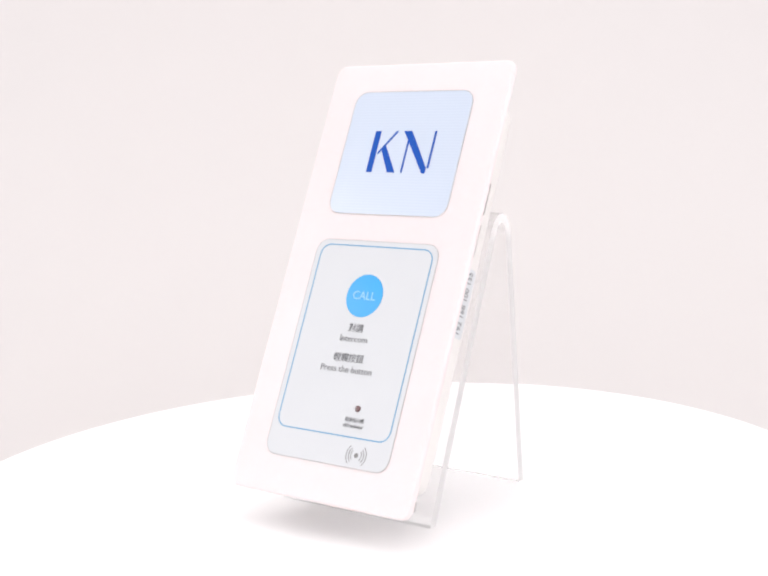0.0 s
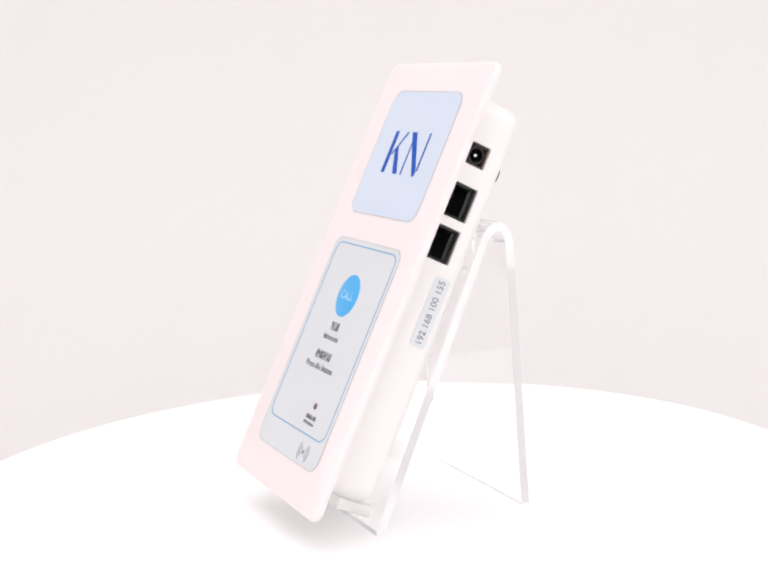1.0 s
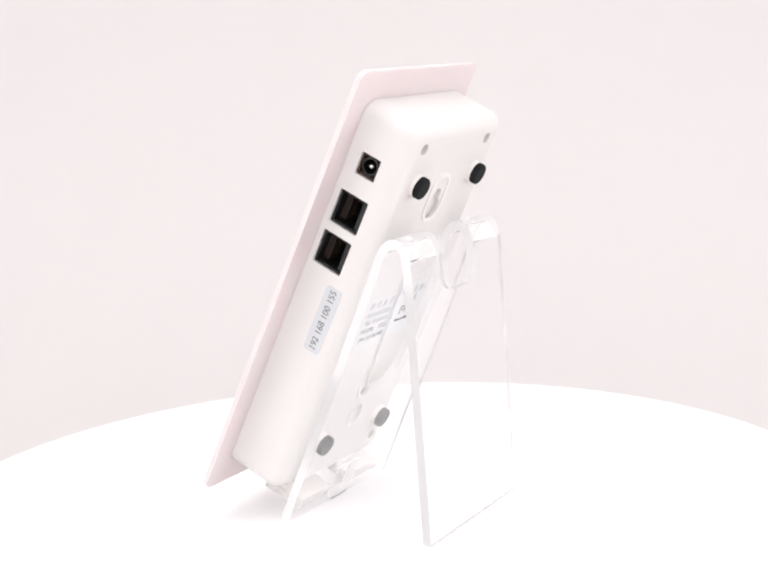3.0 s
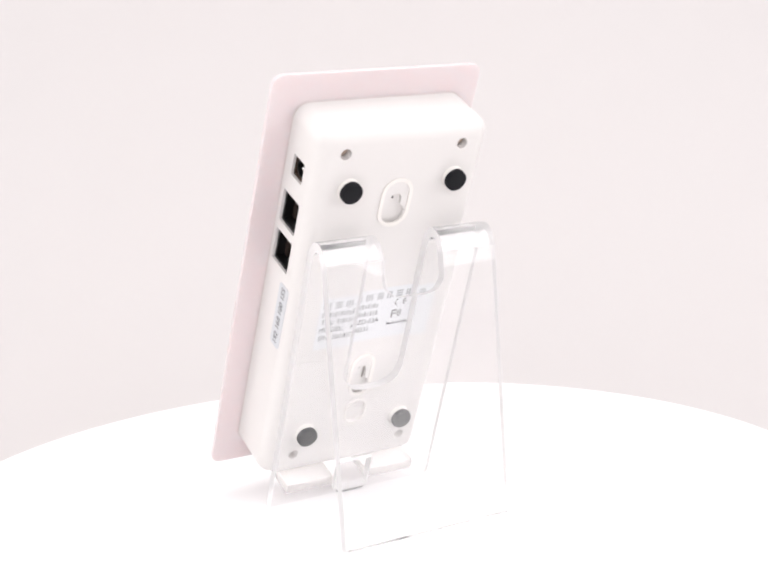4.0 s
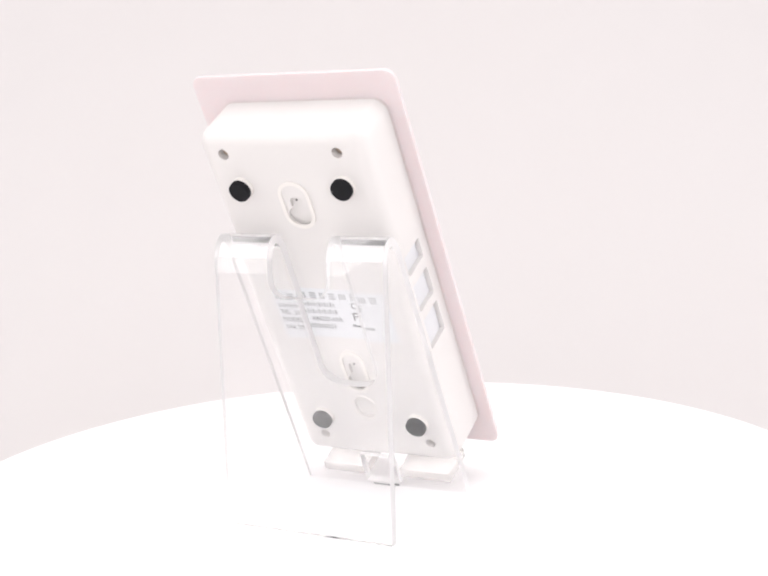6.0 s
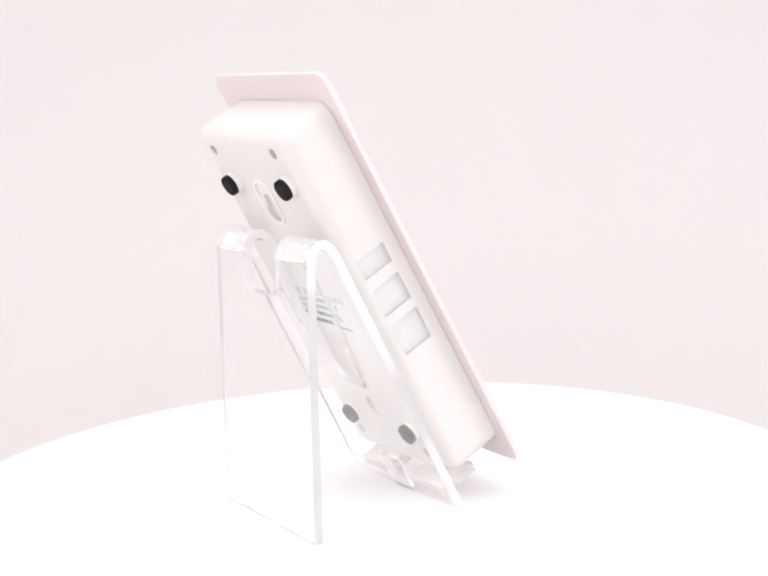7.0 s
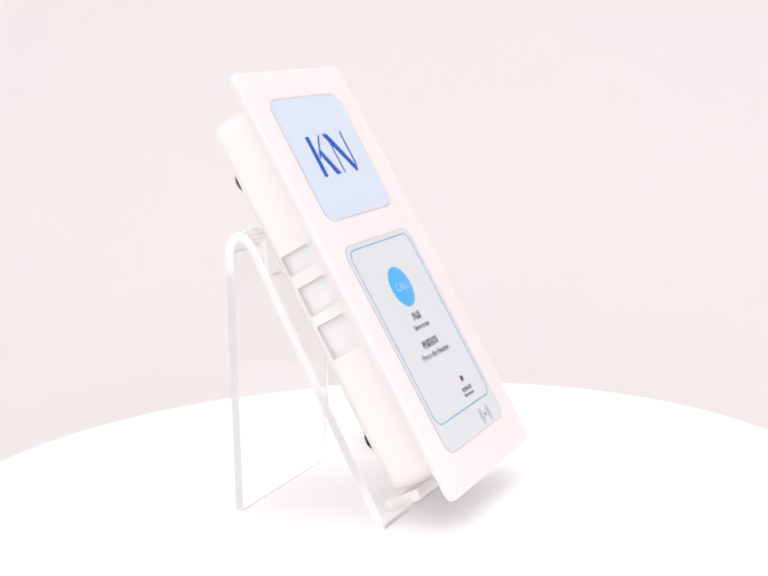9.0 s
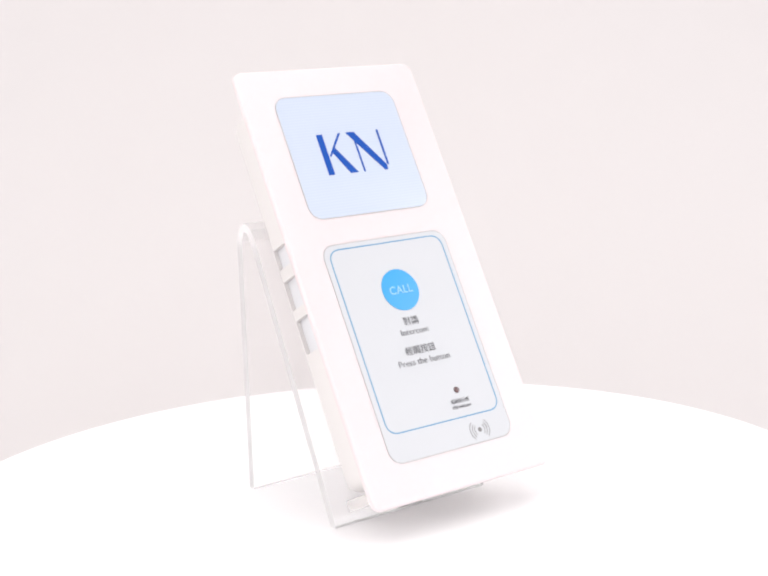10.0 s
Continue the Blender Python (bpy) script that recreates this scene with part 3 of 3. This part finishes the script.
    for ob in top.children:
        ob.data.transform(base.inverted())
    top.matrix_world = base
    return top


STAND = stand()


# ---- motion: everything on the turntable turns about its axis ----
A0, A1, A2, A3 = -36.408, -28.6664, -2.063, 2.265


def turned(t):
    """Angle of the turntable in degrees at t seconds."""
    k = t / 5 - 1
    return A0 + A1 * t + A2 * k * k + A3 * (k ** 3 - k)


def motions():
    steps = [i * 0.25 for i in range(41)]
    for thing in (TURNTABLE, INTERCOM, STAND):
        bare = thing.matrix_basis.copy()
        walk(thing, [(t, pose(0, 0, 0, 0, 0, turned(t)) @ bare) for t in steps])


motions()
